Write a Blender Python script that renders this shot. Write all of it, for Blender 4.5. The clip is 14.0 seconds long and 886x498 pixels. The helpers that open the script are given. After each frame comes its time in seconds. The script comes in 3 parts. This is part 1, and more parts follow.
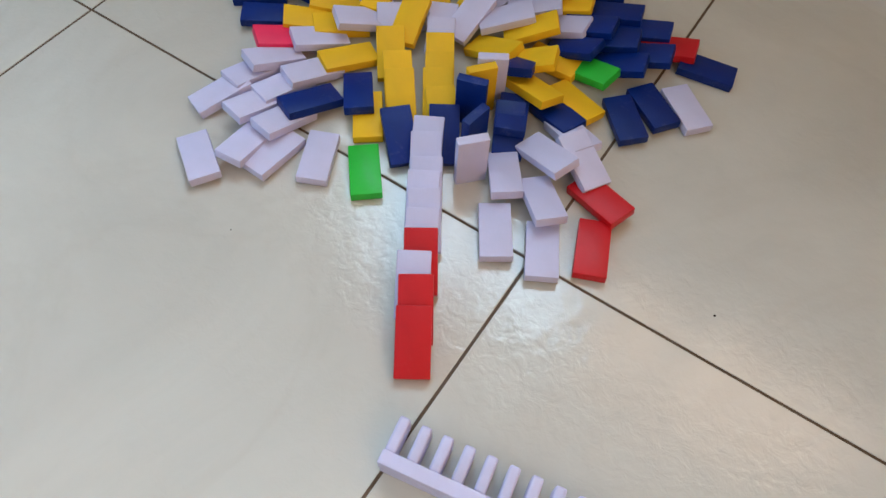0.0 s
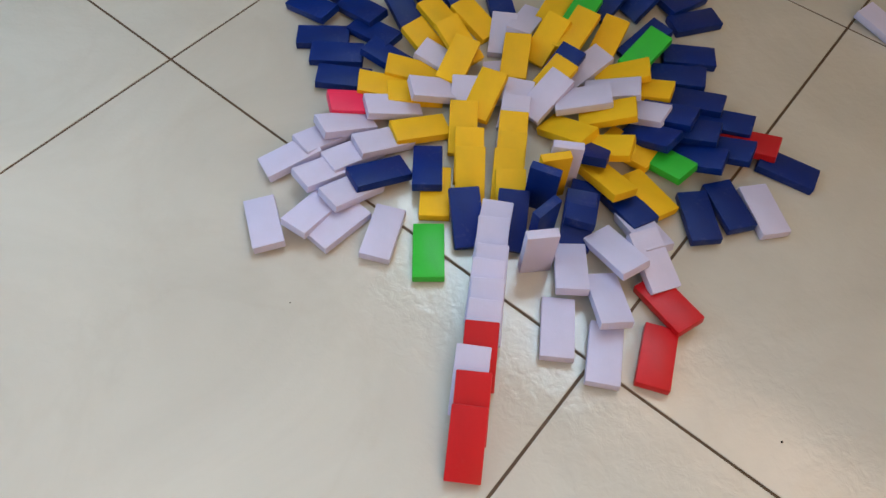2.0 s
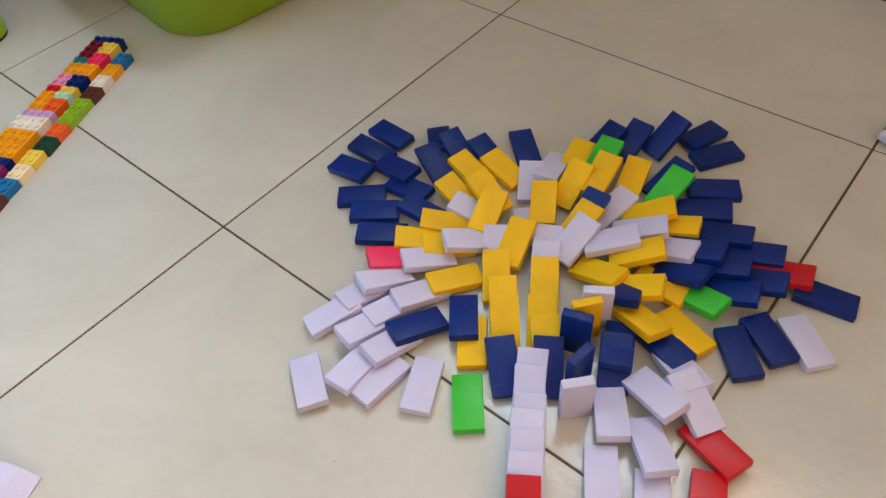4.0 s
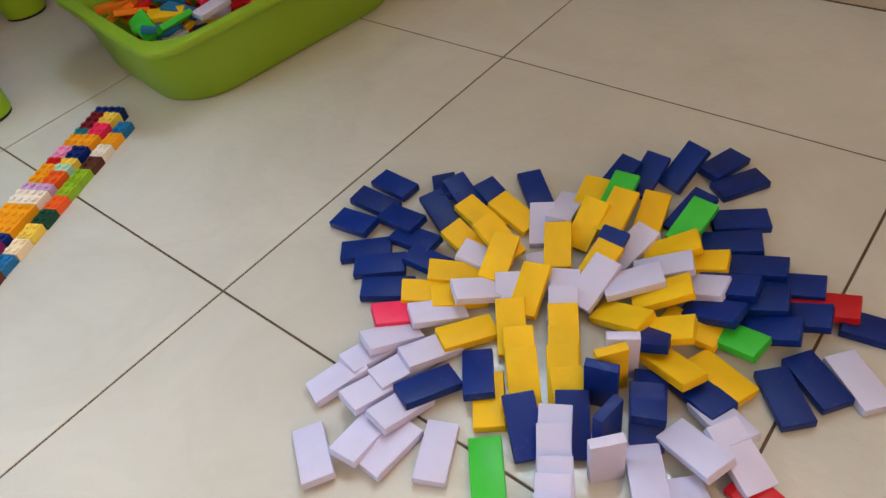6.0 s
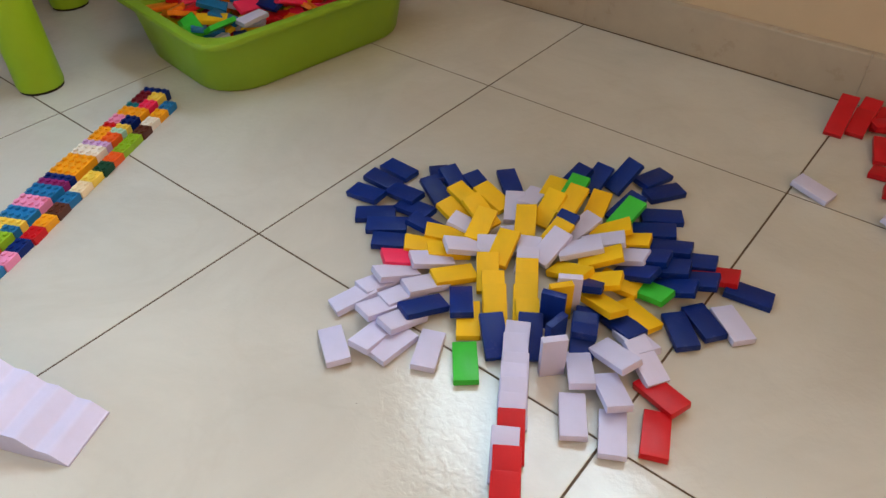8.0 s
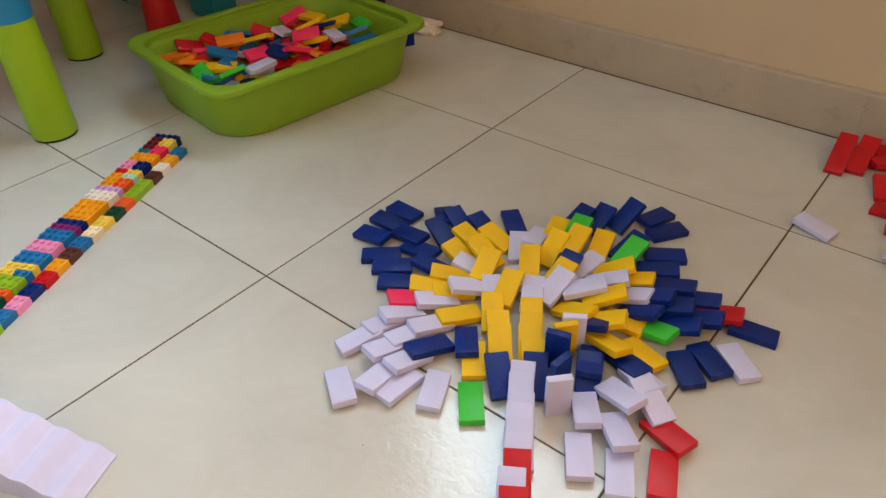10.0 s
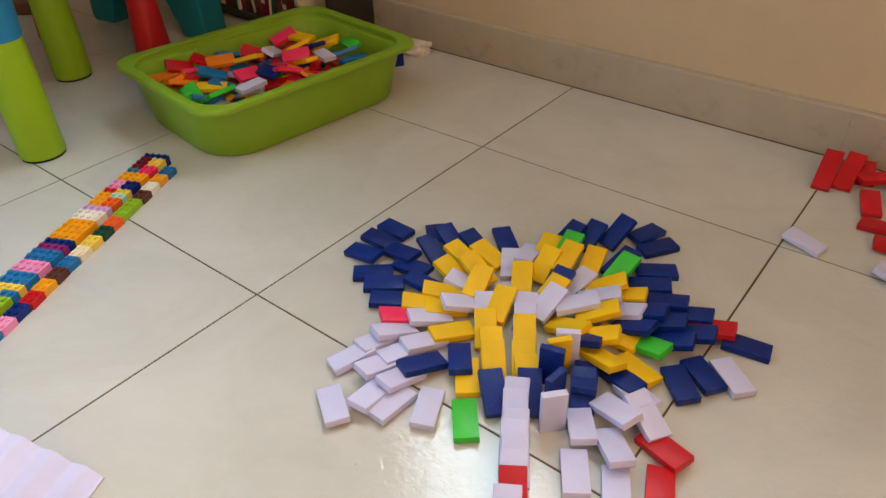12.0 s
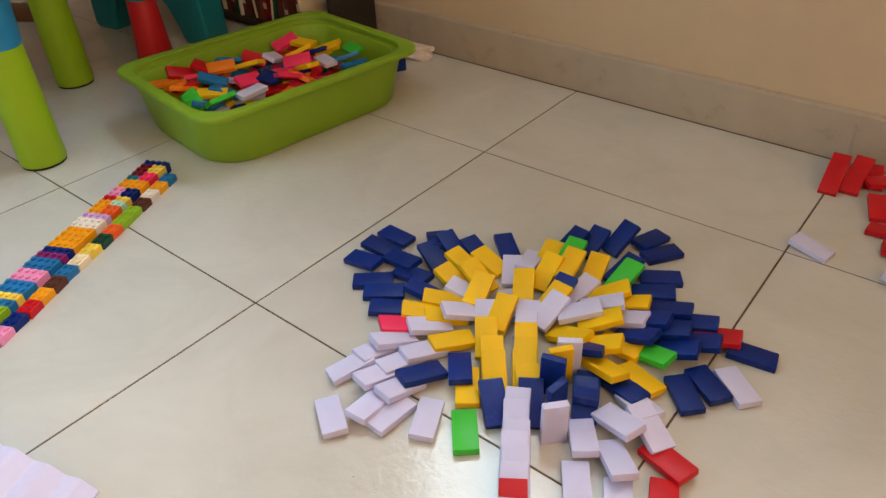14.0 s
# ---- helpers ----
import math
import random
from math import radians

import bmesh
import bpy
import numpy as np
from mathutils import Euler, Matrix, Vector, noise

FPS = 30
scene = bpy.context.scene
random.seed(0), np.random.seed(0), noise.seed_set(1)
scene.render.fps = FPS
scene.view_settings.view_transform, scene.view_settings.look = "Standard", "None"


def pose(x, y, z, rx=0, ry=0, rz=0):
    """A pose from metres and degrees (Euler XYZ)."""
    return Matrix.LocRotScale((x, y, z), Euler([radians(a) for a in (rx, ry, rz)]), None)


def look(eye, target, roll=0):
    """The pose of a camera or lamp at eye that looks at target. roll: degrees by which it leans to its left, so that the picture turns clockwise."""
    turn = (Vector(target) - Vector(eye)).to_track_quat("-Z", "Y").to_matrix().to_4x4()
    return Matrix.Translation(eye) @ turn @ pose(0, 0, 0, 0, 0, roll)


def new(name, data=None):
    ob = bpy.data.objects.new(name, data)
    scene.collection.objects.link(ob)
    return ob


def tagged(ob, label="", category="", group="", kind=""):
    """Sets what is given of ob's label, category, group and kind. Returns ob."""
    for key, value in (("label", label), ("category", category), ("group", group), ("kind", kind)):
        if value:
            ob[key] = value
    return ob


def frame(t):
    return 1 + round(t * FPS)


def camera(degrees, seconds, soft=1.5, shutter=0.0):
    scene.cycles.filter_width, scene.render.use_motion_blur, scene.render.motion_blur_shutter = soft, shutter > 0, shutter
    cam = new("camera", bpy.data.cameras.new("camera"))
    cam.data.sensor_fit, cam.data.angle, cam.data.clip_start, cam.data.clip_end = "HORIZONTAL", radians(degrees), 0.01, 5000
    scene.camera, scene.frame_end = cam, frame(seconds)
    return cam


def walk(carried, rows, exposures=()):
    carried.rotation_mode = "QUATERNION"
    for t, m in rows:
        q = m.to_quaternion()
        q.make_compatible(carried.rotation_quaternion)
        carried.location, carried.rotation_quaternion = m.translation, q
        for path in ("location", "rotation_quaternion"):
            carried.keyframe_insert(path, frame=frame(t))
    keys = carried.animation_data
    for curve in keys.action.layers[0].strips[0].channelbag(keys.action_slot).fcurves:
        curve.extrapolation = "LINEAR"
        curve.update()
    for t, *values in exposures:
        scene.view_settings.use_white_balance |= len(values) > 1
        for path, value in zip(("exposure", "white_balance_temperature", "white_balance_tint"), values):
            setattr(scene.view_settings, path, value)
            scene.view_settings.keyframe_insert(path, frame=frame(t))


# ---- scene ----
cam = camera(64.4, 14.0, 1.45)
PATH = [
    (0, (0.528, -0.249, 0.435), (-0.004, 0.625, -1.284), 2.9),
    (0.5, (0.521, -0.261, 0.412), (-0.097, 0.503, -1.33), -1.9),
    (1, (0.503, -0.264, 0.407), (-0.162, 0.454, -1.337), -2.1),
    (1.5, (0.499, -0.245, 0.414), (-0.129, 0.546, -1.312), 2.2),
    (2, (0.481, -0.219, 0.454), (-0.15, 0.619, -1.249), 3.0),
    (2.5, (0.482, -0.205, 0.496), (-0.272, 0.718, -1.109), -0.8),
    (5, (0.488, -0.188, 0.473), (-0.464, 0.782, -0.994), -7.2),
    (5.5, (0.488, -0.162, 0.465), (-0.5, 0.844, -0.953), -9.0),
    (6, (0.48, -0.17, 0.454), (-0.556, 0.812, -0.947), -11.3),
    (6.5, (0.477, -0.202, 0.48), (-0.557, 0.784, -0.918), -9.4),
    (6.6, (0.479, -0.22, 0.483), (-0.533, 0.81, -0.901), -7.7),
    (7, (0.507, -0.273, 0.489), (-0.435, 0.793, -0.916), -4.8),
    (7.5, (0.544, -0.327, 0.499), (-0.362, 0.769, -0.908), -1.2),
    (8, (0.568, -0.347, 0.517), (-0.401, 0.812, -0.793), -1.2),
    (8.5, (0.577, -0.348, 0.524), (-0.451, 0.847, -0.707), -2.4),
    (11, (0.573, -0.351, 0.52), (-0.459, 0.859, -0.692), -2.0),
    (11.5, (0.573, -0.35, 0.518), (-0.472, 0.88, -0.663), -2.4),
    (12, (0.572, -0.354, 0.517), (-0.455, 0.9, -0.656), -1.8),
    (12.5, (0.573, -0.351, 0.516), (-0.454, 0.905, -0.652), -1.5),
    (13, (0.574, -0.344, 0.516), (-0.457, 0.91, -0.651), -2.1),
    (13.5, (0.574, -0.339, 0.514), (-0.457, 0.909, -0.66), -2.4),
    (14, (0.571, -0.341, 0.515), (-0.474, 0.905, -0.65), -2.4),
]
walk(cam, [(t, look(eye, target, roll)) for t, eye, target, roll in PATH],
     [(0, -0.21, 5700, 10), (1, -0.28, 5750, 10), (2, -0.18, 5950, 11), (5, 0.05, 6400, 14), (6.5, 0.08, 6300, 14), (8, -0.06, 6300, 13), (11, 0.04, 6500, 14), (14, 0.06, 6550, 14)])

# ---- world and light ----
world = bpy.data.worlds.new("daylight")
scene.world = world
world.use_nodes = True
sky = world.node_tree.nodes.new("ShaderNodeTexSky")
sky.sky_type, sky.sun_disc = "NISHITA", False
sky.sun_elevation, sky.sun_rotation = radians(50), radians(20)
world.node_tree.links.new(sky.outputs[0], world.node_tree.nodes["Background"].inputs[0])
world.node_tree.nodes["Background"].inputs[1].default_value = 0.1


def area_lamp(name, m, width, height, watts, colour, spread=180):
    data = bpy.data.lights.new(name, "AREA")
    data.shape, data.size, data.size_y, data.energy, data.color = "RECTANGLE", width, height, watts, colour
    data.spread = radians(spread)
    ob = new(name, data)
    ob.matrix_world = m
    return ob


# daylight in the window over the skirting
area_lamp("window_daylight", look((-0.10, 0.86, 1.50), (-0.10, -1.0, 1.45)), 0.90, 1.10, 52, (0.72, 0.91, 1.0), 150)
# right window lamp, its warm tint added to colour that side
area_lamp("warm_window_light", look((0.85, 0.86, 1.50), (0.85, -1.0, 1.45)), 0.80, 1.10, 20, (1.0, 0.60, 0.30), 145)
# cool fill from the left, added to brighten the near floor; source unseen
area_lamp("cool_fill", look((-1.17, -1.30, 1.1), (-0.2, -1.30, 1.0)), 1.0, 1.9, 22, (0.50, 0.83, 1.0))
# added warm fill from the right, where no source is in view
area_lamp("warm_fill", look((1.80, -0.80, 1.30), (0.0, -0.80, 1.20)), 1.1, 1.2, 20, (1.0, 0.57, 0.24))

# ---- materials ----


def node(tree, kind, **values):
    n = tree.nodes.new(kind)
    for key, value in values.items():
        n.inputs[key.replace("_", " ")].default_value = value
    return n


def surface(name, colour, rough=0.4, vary=0.08, grain=60.0, bump=0.0, bump_scale=300.0, scuff=0.0, per_thing=0.0, metal=0.0, coat=0.0):
    """A procedural surface: colour drift at two scales, uneven gloss, fine relief, pale scuffs."""
    m = bpy.data.materials.new(name)
    m.use_nodes = True
    t = m.node_tree
    b = t.nodes["Principled BSDF"]
    b.inputs["Metallic"].default_value = metal
    b.inputs["Specular IOR Level"].default_value = 0.28
    b.inputs["Coat Weight"].default_value = coat
    geo = t.nodes.new("ShaderNodeTexCoord")
    big = node(t, "ShaderNodeTexNoise", Scale=grain * 0.2, Detail=3.0)
    fine = node(t, "ShaderNodeTexNoise", Scale=grain, Detail=5.0, Roughness=0.65)
    for n in (big, fine):
        t.links.new(geo.outputs["Object"], n.inputs["Vector"])
    hsv = node(t, "ShaderNodeHueSaturation", Color=(*colour, 1))
    drift = t.nodes.new("ShaderNodeMath")
    drift.operation = "ADD"
    t.links.new(big.outputs[0], drift.inputs[0])
    t.links.new(fine.outputs[0], drift.inputs[1])
    spread = node(t, "ShaderNodeMapRange")
    for key, value in (("From Min", 0.7), ("From Max", 1.3), ("To Min", 1 - vary), ("To Max", 1 + vary)):
        spread.inputs[key].default_value = value
    t.links.new(drift.outputs[0], spread.inputs["Value"])
    value_out = spread.outputs[0]
    if per_thing:
        info = t.nodes.new("ShaderNodeObjectInfo")
        own = node(t, "ShaderNodeMapRange")
        own.inputs["To Min"].default_value, own.inputs["To Max"].default_value = 1 - per_thing, 1 + per_thing
        t.links.new(info.outputs["Random"], own.inputs["Value"])
        mul = t.nodes.new("ShaderNodeMath")
        mul.operation = "MULTIPLY"
        t.links.new(value_out, mul.inputs[0])
        t.links.new(own.outputs[0], mul.inputs[1])
        value_out = mul.outputs[0]
    t.links.new(value_out, hsv.inputs["Value"])
    colour_out = hsv.outputs[0]
    if scuff:
        worn = node(t, "ShaderNodeTexNoise", Scale=grain * 0.9, Detail=6.0, Roughness=0.75, Distortion=1.2)
        t.links.new(geo.outputs["Object"], worn.inputs["Vector"])
        mask = node(t, "ShaderNodeMapRange")
        for key, value in (("From Min", 0.56), ("From Max", 0.75), ("To Min", 0.0), ("To Max", scuff)):
            mask.inputs[key].default_value = value
        t.links.new(worn.outputs[0], mask.inputs["Value"])
        mix = t.nodes.new("ShaderNodeMix")
        mix.data_type = "RGBA"
        t.links.new(mask.outputs[0], mix.inputs["Factor"])
        t.links.new(colour_out, mix.inputs["A"])
        mix.inputs["B"].default_value = (*[c * 0.6 + 0.25 for c in colour], 1)
        colour_out = mix.outputs["Result"]
    t.links.new(colour_out, b.inputs["Base Color"])
    gloss = node(t, "ShaderNodeMapRange")
    for key, value in (("From Min", 0.3), ("From Max", 0.7), ("To Min", max(0.03, rough - 0.08)), ("To Max", rough + 0.1)):
        gloss.inputs[key].default_value = value
    t.links.new(fine.outputs[0], gloss.inputs["Value"])
    t.links.new(gloss.outputs[0], b.inputs["Roughness"])
    if bump:
        rough_noise = node(t, "ShaderNodeTexNoise", Scale=bump_scale, Detail=4.0)
        t.links.new(geo.outputs["Object"], rough_noise.inputs["Vector"])
        relief = node(t, "ShaderNodeBump", Strength=bump, Distance=0.001)
        t.links.new(rough_noise.outputs[0], relief.inputs["Height"])
        t.links.new(relief.outputs[0], b.inputs["Normal"])
    return m


def tile_surface():
    """Glazed ceramic: warm off-white with faint clouds and veins, and the slow ripples of the glaze."""
    m = bpy.data.materials.new("glazed_tile")
    m.use_nodes = True
    t = m.node_tree
    b = t.nodes["Principled BSDF"]
    b.inputs["Specular IOR Level"].default_value = 0.40
    geo = t.nodes.new("ShaderNodeNewGeometry")
    cloud = node(t, "ShaderNodeTexNoise", Scale=5.0, Detail=6.0, Roughness=0.6, Distortion=1.0)
    vein = node(t, "ShaderNodeTexNoise", Scale=4.0, Detail=5.0, Roughness=0.55, Distortion=1.2)
    ripple = node(t, "ShaderNodeTexNoise", Scale=95.0, Detail=3.5, Roughness=0.58, Distortion=0.4)
    pits = node(t, "ShaderNodeTexNoise", Scale=170.0, Detail=2.0)
    for n in (cloud, vein, ripple, pits):
        t.links.new(geo.outputs["Position"], n.inputs["Vector"])
    ramp = t.nodes.new("ShaderNodeValToRGB")
    ramp.color_ramp.elements[0].position, ramp.color_ramp.elements[0].color = 0.3, (0.525, 0.515, 0.475, 1)
    ramp.color_ramp.elements[1].position, ramp.color_ramp.elements[1].color = 0.72, (0.61, 0.60, 0.555, 1)
    t.links.new(cloud.outputs[0], ramp.inputs[0])
    streak = t.nodes.new("ShaderNodeValToRGB")
    streak.color_ramp.elements[0].position, streak.color_ramp.elements[0].color = 0.46, (1, 1, 1, 1)
    streak.color_ramp.elements[1].position, streak.color_ramp.elements[1].color = 0.54, (1, 1, 1, 1)
    dark = streak.color_ramp.elements.new(0.5)
    dark.color = (0.975, 0.97, 0.965, 1)
    t.links.new(vein.outputs[0], streak.inputs[0])
    mix = t.nodes.new("ShaderNodeMix")
    mix.data_type, mix.blend_type = "RGBA", "MULTIPLY"
    mix.inputs["Factor"].default_value = 1.0
    t.links.new(ramp.outputs[0], mix.inputs["A"])
    t.links.new(streak.outputs[0], mix.inputs["B"])
    info = t.nodes.new("ShaderNodeObjectInfo")
    own = node(t, "ShaderNodeMapRange")
    own.inputs["To Min"].default_value, own.inputs["To Max"].default_value = 0.97, 1.03
    t.links.new(info.outputs["Random"], own.inputs["Value"])
    hsv = node(t, "ShaderNodeHueSaturation")
    t.links.new(own.outputs[0], hsv.inputs["Value"])
    t.links.new(mix.outputs["Result"], hsv.inputs["Color"])
    t.links.new(hsv.outputs[0], b.inputs["Base Color"])
    gloss = node(t, "ShaderNodeMapRange")
    gloss.inputs["To Min"].default_value, gloss.inputs["To Max"].default_value = 0.07, 0.13
    t.links.new(vein.outputs[0], gloss.inputs["Value"])
    t.links.new(gloss.outputs[0], b.inputs["Roughness"])
    add = t.nodes.new("ShaderNodeMath")
    add.operation = "MULTIPLY_ADD"
    add.inputs[1].default_value = 0.18
    t.links.new(pits.outputs[0], add.inputs[0])
    t.links.new(ripple.outputs[0], add.inputs[2])
    relief = node(t, "ShaderNodeBump", Strength=0.36, Distance=0.0012)
    t.links.new(add.outputs[0], relief.inputs["Height"])
    t.links.new(relief.outputs[0], b.inputs["Normal"])
    return m


TILE = tile_surface()
GROUT = surface("grout", (0.095, 0.062, 0.038), 0.5, 0.3, 90, 0.4, 400)
SKIRT = surface("skirting_tile", (0.41, 0.34, 0.262), 0.32, 0.07, 30, 0.1, 120)
WALL = surface("cream_wall_paint", (0.545, 0.418, 0.282), 0.72, 0.05, 18, 0.25, 220)
CEILING = surface("ceiling_paint", (0.75, 0.73, 0.69), 0.8, 0.04, 12)
FRAME = surface("window_frame_paint", (0.78, 0.77, 0.74), 0.4, 0.04, 30)
PAINT = {
    "navy": surface("navy_plastic", (0.0012, 0.019, 0.180), 0.42, 0.12, 70, 0.08, 500, 0.16, 0.15),
    "yellow": surface("yellow_plastic", (0.82, 0.50, 0.003), 0.52, 0.06, 70, 0.08, 500, 0.0, 0.05),
    "lilac": surface("lilac_white_plastic", (0.585, 0.58, 0.82), 0.48, 0.04, 70, 0.08, 500, 0.0, 0.04),
    "green": surface("bright_green_plastic", (0.045, 0.52, 0.04), 0.36, 0.07, 70, 0.08, 500, 0.05, 0.06),
    "red": surface("red_plastic", (0.52, 0.008, 0.014), 0.36, 0.08, 70, 0.08, 500, 0.06, 0.10),
    "pink": surface("hot_pink_plastic", (0.82, 0.03, 0.12), 0.36, 0.06, 70, 0.08, 500, 0.0, 0.06),
    "orange": surface("orange_plastic", (0.85, 0.22, 0.01), 0.36, 0.06, 70, 0.08, 500, 0.0, 0.05),
    "blue": surface("mid_blue_plastic", (0.015, 0.17, 0.42), 0.36, 0.08, 70, 0.08, 500, 0.0, 0.08),
    "teal": surface("teal_plastic", (0.01, 0.20, 0.26), 0.4, 0.08, 50, 0.1, 400),
    "lime": surface("lime_plastic", (0.27, 0.48, 0.02), 0.36, 0.06, 70, 0.08, 500),
    "white": surface("white_plastic", (0.80, 0.74, 0.66), 0.38, 0.05, 70, 0.08, 500),
    "rose": surface("rose_plastic", (0.80, 0.28, 0.50), 0.38, 0.05, 70, 0.08, 500),
    "mauve": surface("mauve_plastic", (0.58, 0.36, 0.66), 0.38, 0.05, 70, 0.08, 500),
    "purple": surface("purple_plastic", (0.25, 0.02, 0.16), 0.38, 0.07, 70, 0.08, 500),
    "maroon": surface("maroon_plastic", (0.17, 0.008, 0.02), 0.38, 0.08, 70, 0.08, 500),
    "brown": surface("brown_plastic", (0.10, 0.03, 0.02), 0.38, 0.08, 70, 0.08, 500),
    "forest": surface("dark_green_plastic", (0.008, 0.06, 0.035), 0.38, 0.08, 70, 0.08, 500),
    "mint": surface("mint_plastic", (0.42, 0.72, 0.60), 0.38, 0.05, 70, 0.08, 500),
    "coral": surface("coral_plastic", (0.80, 0.12, 0.02), 0.38, 0.06, 70, 0.08, 500),
    "cream": surface("cream_plastic", (0.84, 0.70, 0.48), 0.38, 0.05, 70, 0.08, 500),
    "lemon": surface("lemon_plastic", (0.84, 0.60, 0.08), 0.38, 0.05, 70, 0.08, 500),
    "amber": surface("amber_plastic", (0.84, 0.36, 0.01), 0.38, 0.05, 70, 0.08, 500),
}
BIN = surface("lime_bin_plastic", (0.225, 0.39, 0.022), 0.42, 0.06, 25, 0.12, 350, 0.04)
LEG_GREEN = surface("leg_green_plastic", (0.27, 0.46, 0.012), 0.42, 0.06, 25, 0.12, 350)
LEG_RED = surface("leg_red_plastic", (0.50, 0.015, 0.02), 0.42, 0.07, 25, 0.12, 350)
TABLE_BLUE = surface("table_blue_plastic", (0.02, 0.24, 0.52), 0.42, 0.07, 25, 0.12, 350)
RUBBER = surface("black_rubber", (0.012, 0.011, 0.010), 0.7, 0.15, 80)
PAPER = surface("crumpled_paper", (0.68, 0.60, 0.54), 0.85, 0.06, 60, 0.3, 90)
CARD = surface("dark_board", (0.03, 0.026, 0.022), 0.7, 0.2, 25, 0.2, 200)
PAGES = surface("book_pages", (0.50, 0.44, 0.36), 0.8, 0.2, 160)
WOOD = surface("brown_wood", (0.16, 0.07, 0.035), 0.5, 0.25, 40, 0.2, 120)
CRUMB = surface("dark_crumb", (0.02, 0.015, 0.012), 0.8, 0.1, 200)

# ---- mesh helpers ----


def mesh_of(name, bm, material, smooth=False):
    me = bpy.data.meshes.new(name)
    bmesh.ops.recalc_face_normals(bm, faces=bm.faces[:])
    bm.to_mesh(me)
    bm.free()
    me.materials.append(material)
    if smooth:
        for p in me.polygons:
            p.use_smooth = True
        me.set_sharp_from_angle(angle=radians(40))
    return me


def part(name, bm, material, parent=None, label="", smooth=False):
    ob = new(name, mesh_of(name, bm, material, smooth))
    ob.parent = parent
    if label:
        ob["label"] = label
    return ob


def box(bm, x0, y0, z0, x1, y1, z1, bevel=0.0, m=None, segments=1):
    made = bmesh.ops.create_cube(bm, size=1.0)["verts"]
    for v in made:
        v.co = Vector((x0 + (v.co.x + 0.5) * (x1 - x0), y0 + (v.co.y + 0.5) * (y1 - y0), z0 + (v.co.z + 0.5) * (z1 - z0)))
    if m is not None:
        bmesh.ops.transform(bm, matrix=m, verts=made)
    if bevel:
        edges = list({e for v in made for e in v.link_edges})
        bmesh.ops.bevel(bm, geom=edges, offset=bevel, segments=segments, affect="EDGES", profile=0.6)
    return bm


def lathe(bm, profile, n=40, cx=0.0, cy=0.0):
    """Turn (radius, height) pairs round an upright axis, closed at both ends."""
    rings = [[bm.verts.new((cx + r * math.cos(2 * math.pi * k / n), cy + r * math.sin(2 * math.pi * k / n), z)) for k in range(n)] for r, z in profile]
    for a, b in zip(rings, rings[1:]):
        for k in range(n):
            bm.faces.new((a[k], a[(k + 1) % n], b[(k + 1) % n], b[k]))
    bm.faces.new(rings[0])
    bm.faces.new(rings[-1])
    return bm


def rounded_ring(bm, hx, hy, r, z, n=7):
    """A loop of vertices along a rectangle with round corners."""
    ring = []
    for sx, sy, start in ((1, 1, 0), (-1, 1, 90), (-1, -1, 180), (1, -1, 270)):
        for k in range(n):
            a = radians(start + 90 * k / (n - 1))
            ring.append(bm.verts.new((sx * (hx - r) + r * math.cos(a), sy * (hy - r) + r * math.sin(a), z)))
    return ring


def bridge(bm, rings):
    for a, b in zip(rings, rings[1:]):
        for k in range(len(a)):
            bm.faces.new((a[k], a[(k + 1) % len(a)], b[(k + 1) % len(b)], b[k]))


def thing(name, label, category, m=None, group="", kind=""):
    ob = new(name)
    ob.empty_display_size = 0.02
    if m is not None:
        ob.matrix_world = m
    return tagged(ob, label, category, group, kind)


# ---- room ----
WALL_TURN = pose(0, 0.7240, 0, 0, 0, -1.3)
floor = tagged(part("floor", box(bmesh.new(), -2.70, -4.10, -0.10, 1.96, 1.1, -0.0007), GROUT), "dark grout bed under glossy off-white floor tiles", "floor", kind="structure")


def wall_with_opening(name, width, height, opening, m, label):
    """A wall 0.16 thick along x, standing on z = 0, with one opening (x0, x1, z0, z1) through it."""
    x0, x1, z0, z1 = opening
    bm = bmesh.new()
    w = width / 2
    box(bm, -w, 0, 0, x0, 0.16, height)
    box(bm, x1, 0, 0, w, 0.16, height)
    if z0 > 0:
        box(bm, x0, 0, 0, x1, 0.16, z0)
    box(bm, x0, 0, z1, x1, 0.16, height)
    ob = tagged(part(name, bm, WALL), label, "wall", kind="structure")
    ob.matrix_world = m
    return ob


def window_frame(name, opening, m, label, bars):
    x0, x1, z0, z1 = opening
    top = thing(name, label, "window", m, kind="structure")
    for a, b, c, d in ((x0, z0, x1, z0 + 0.05), (x0, z1 - 0.05, x1, z1), (x0, z0 + 0.05, x0 + 0.05, z1 - 0.05), (x1 - 0.05, z0 + 0.05, x1, z1 - 0.05)):
        part("window_frame", box(bmesh.new(), a, 0.02, b, c, 0.055, d, 0.004), FRAME, top)
    for k in range(1, bars):
        x = x0 + (x1 - x0) * k / bars
        part("mullion", box(bmesh.new(), x - 0.025, 0.022, z0 + 0.05, x + 0.025, 0.053, z1 - 0.05, 0.004), FRAME, top)
    return top


FRONT = (-0.58, 1.30, 0.92, 2.15)
# gap in the unseen east wall, made for the warm fill lamp
SIDE = (-1.38, -0.24, 0.66, 2.0)
# unseen opening, put in for the cool fill lamp
FILL_WEST = (1.38, 2.44, 0.04, 2.15)
wall_with_opening("wall_north", 5.2, 2.6, FRONT, WALL_TURN @ pose(0, 0.018, 0), "plain cream painted wall above a tiled skirting")
window_frame("window_1", FRONT, WALL_TURN @ pose(0, 0.018, 0), "white framed window in the cream wall", 3)
wall_with_opening("wall_west", 5.16, 2.6, FILL_WEST, pose(-1.08, -3.20, 0, 0, 0, 90), "plain cream painted wall with an added opening for cool fill light")
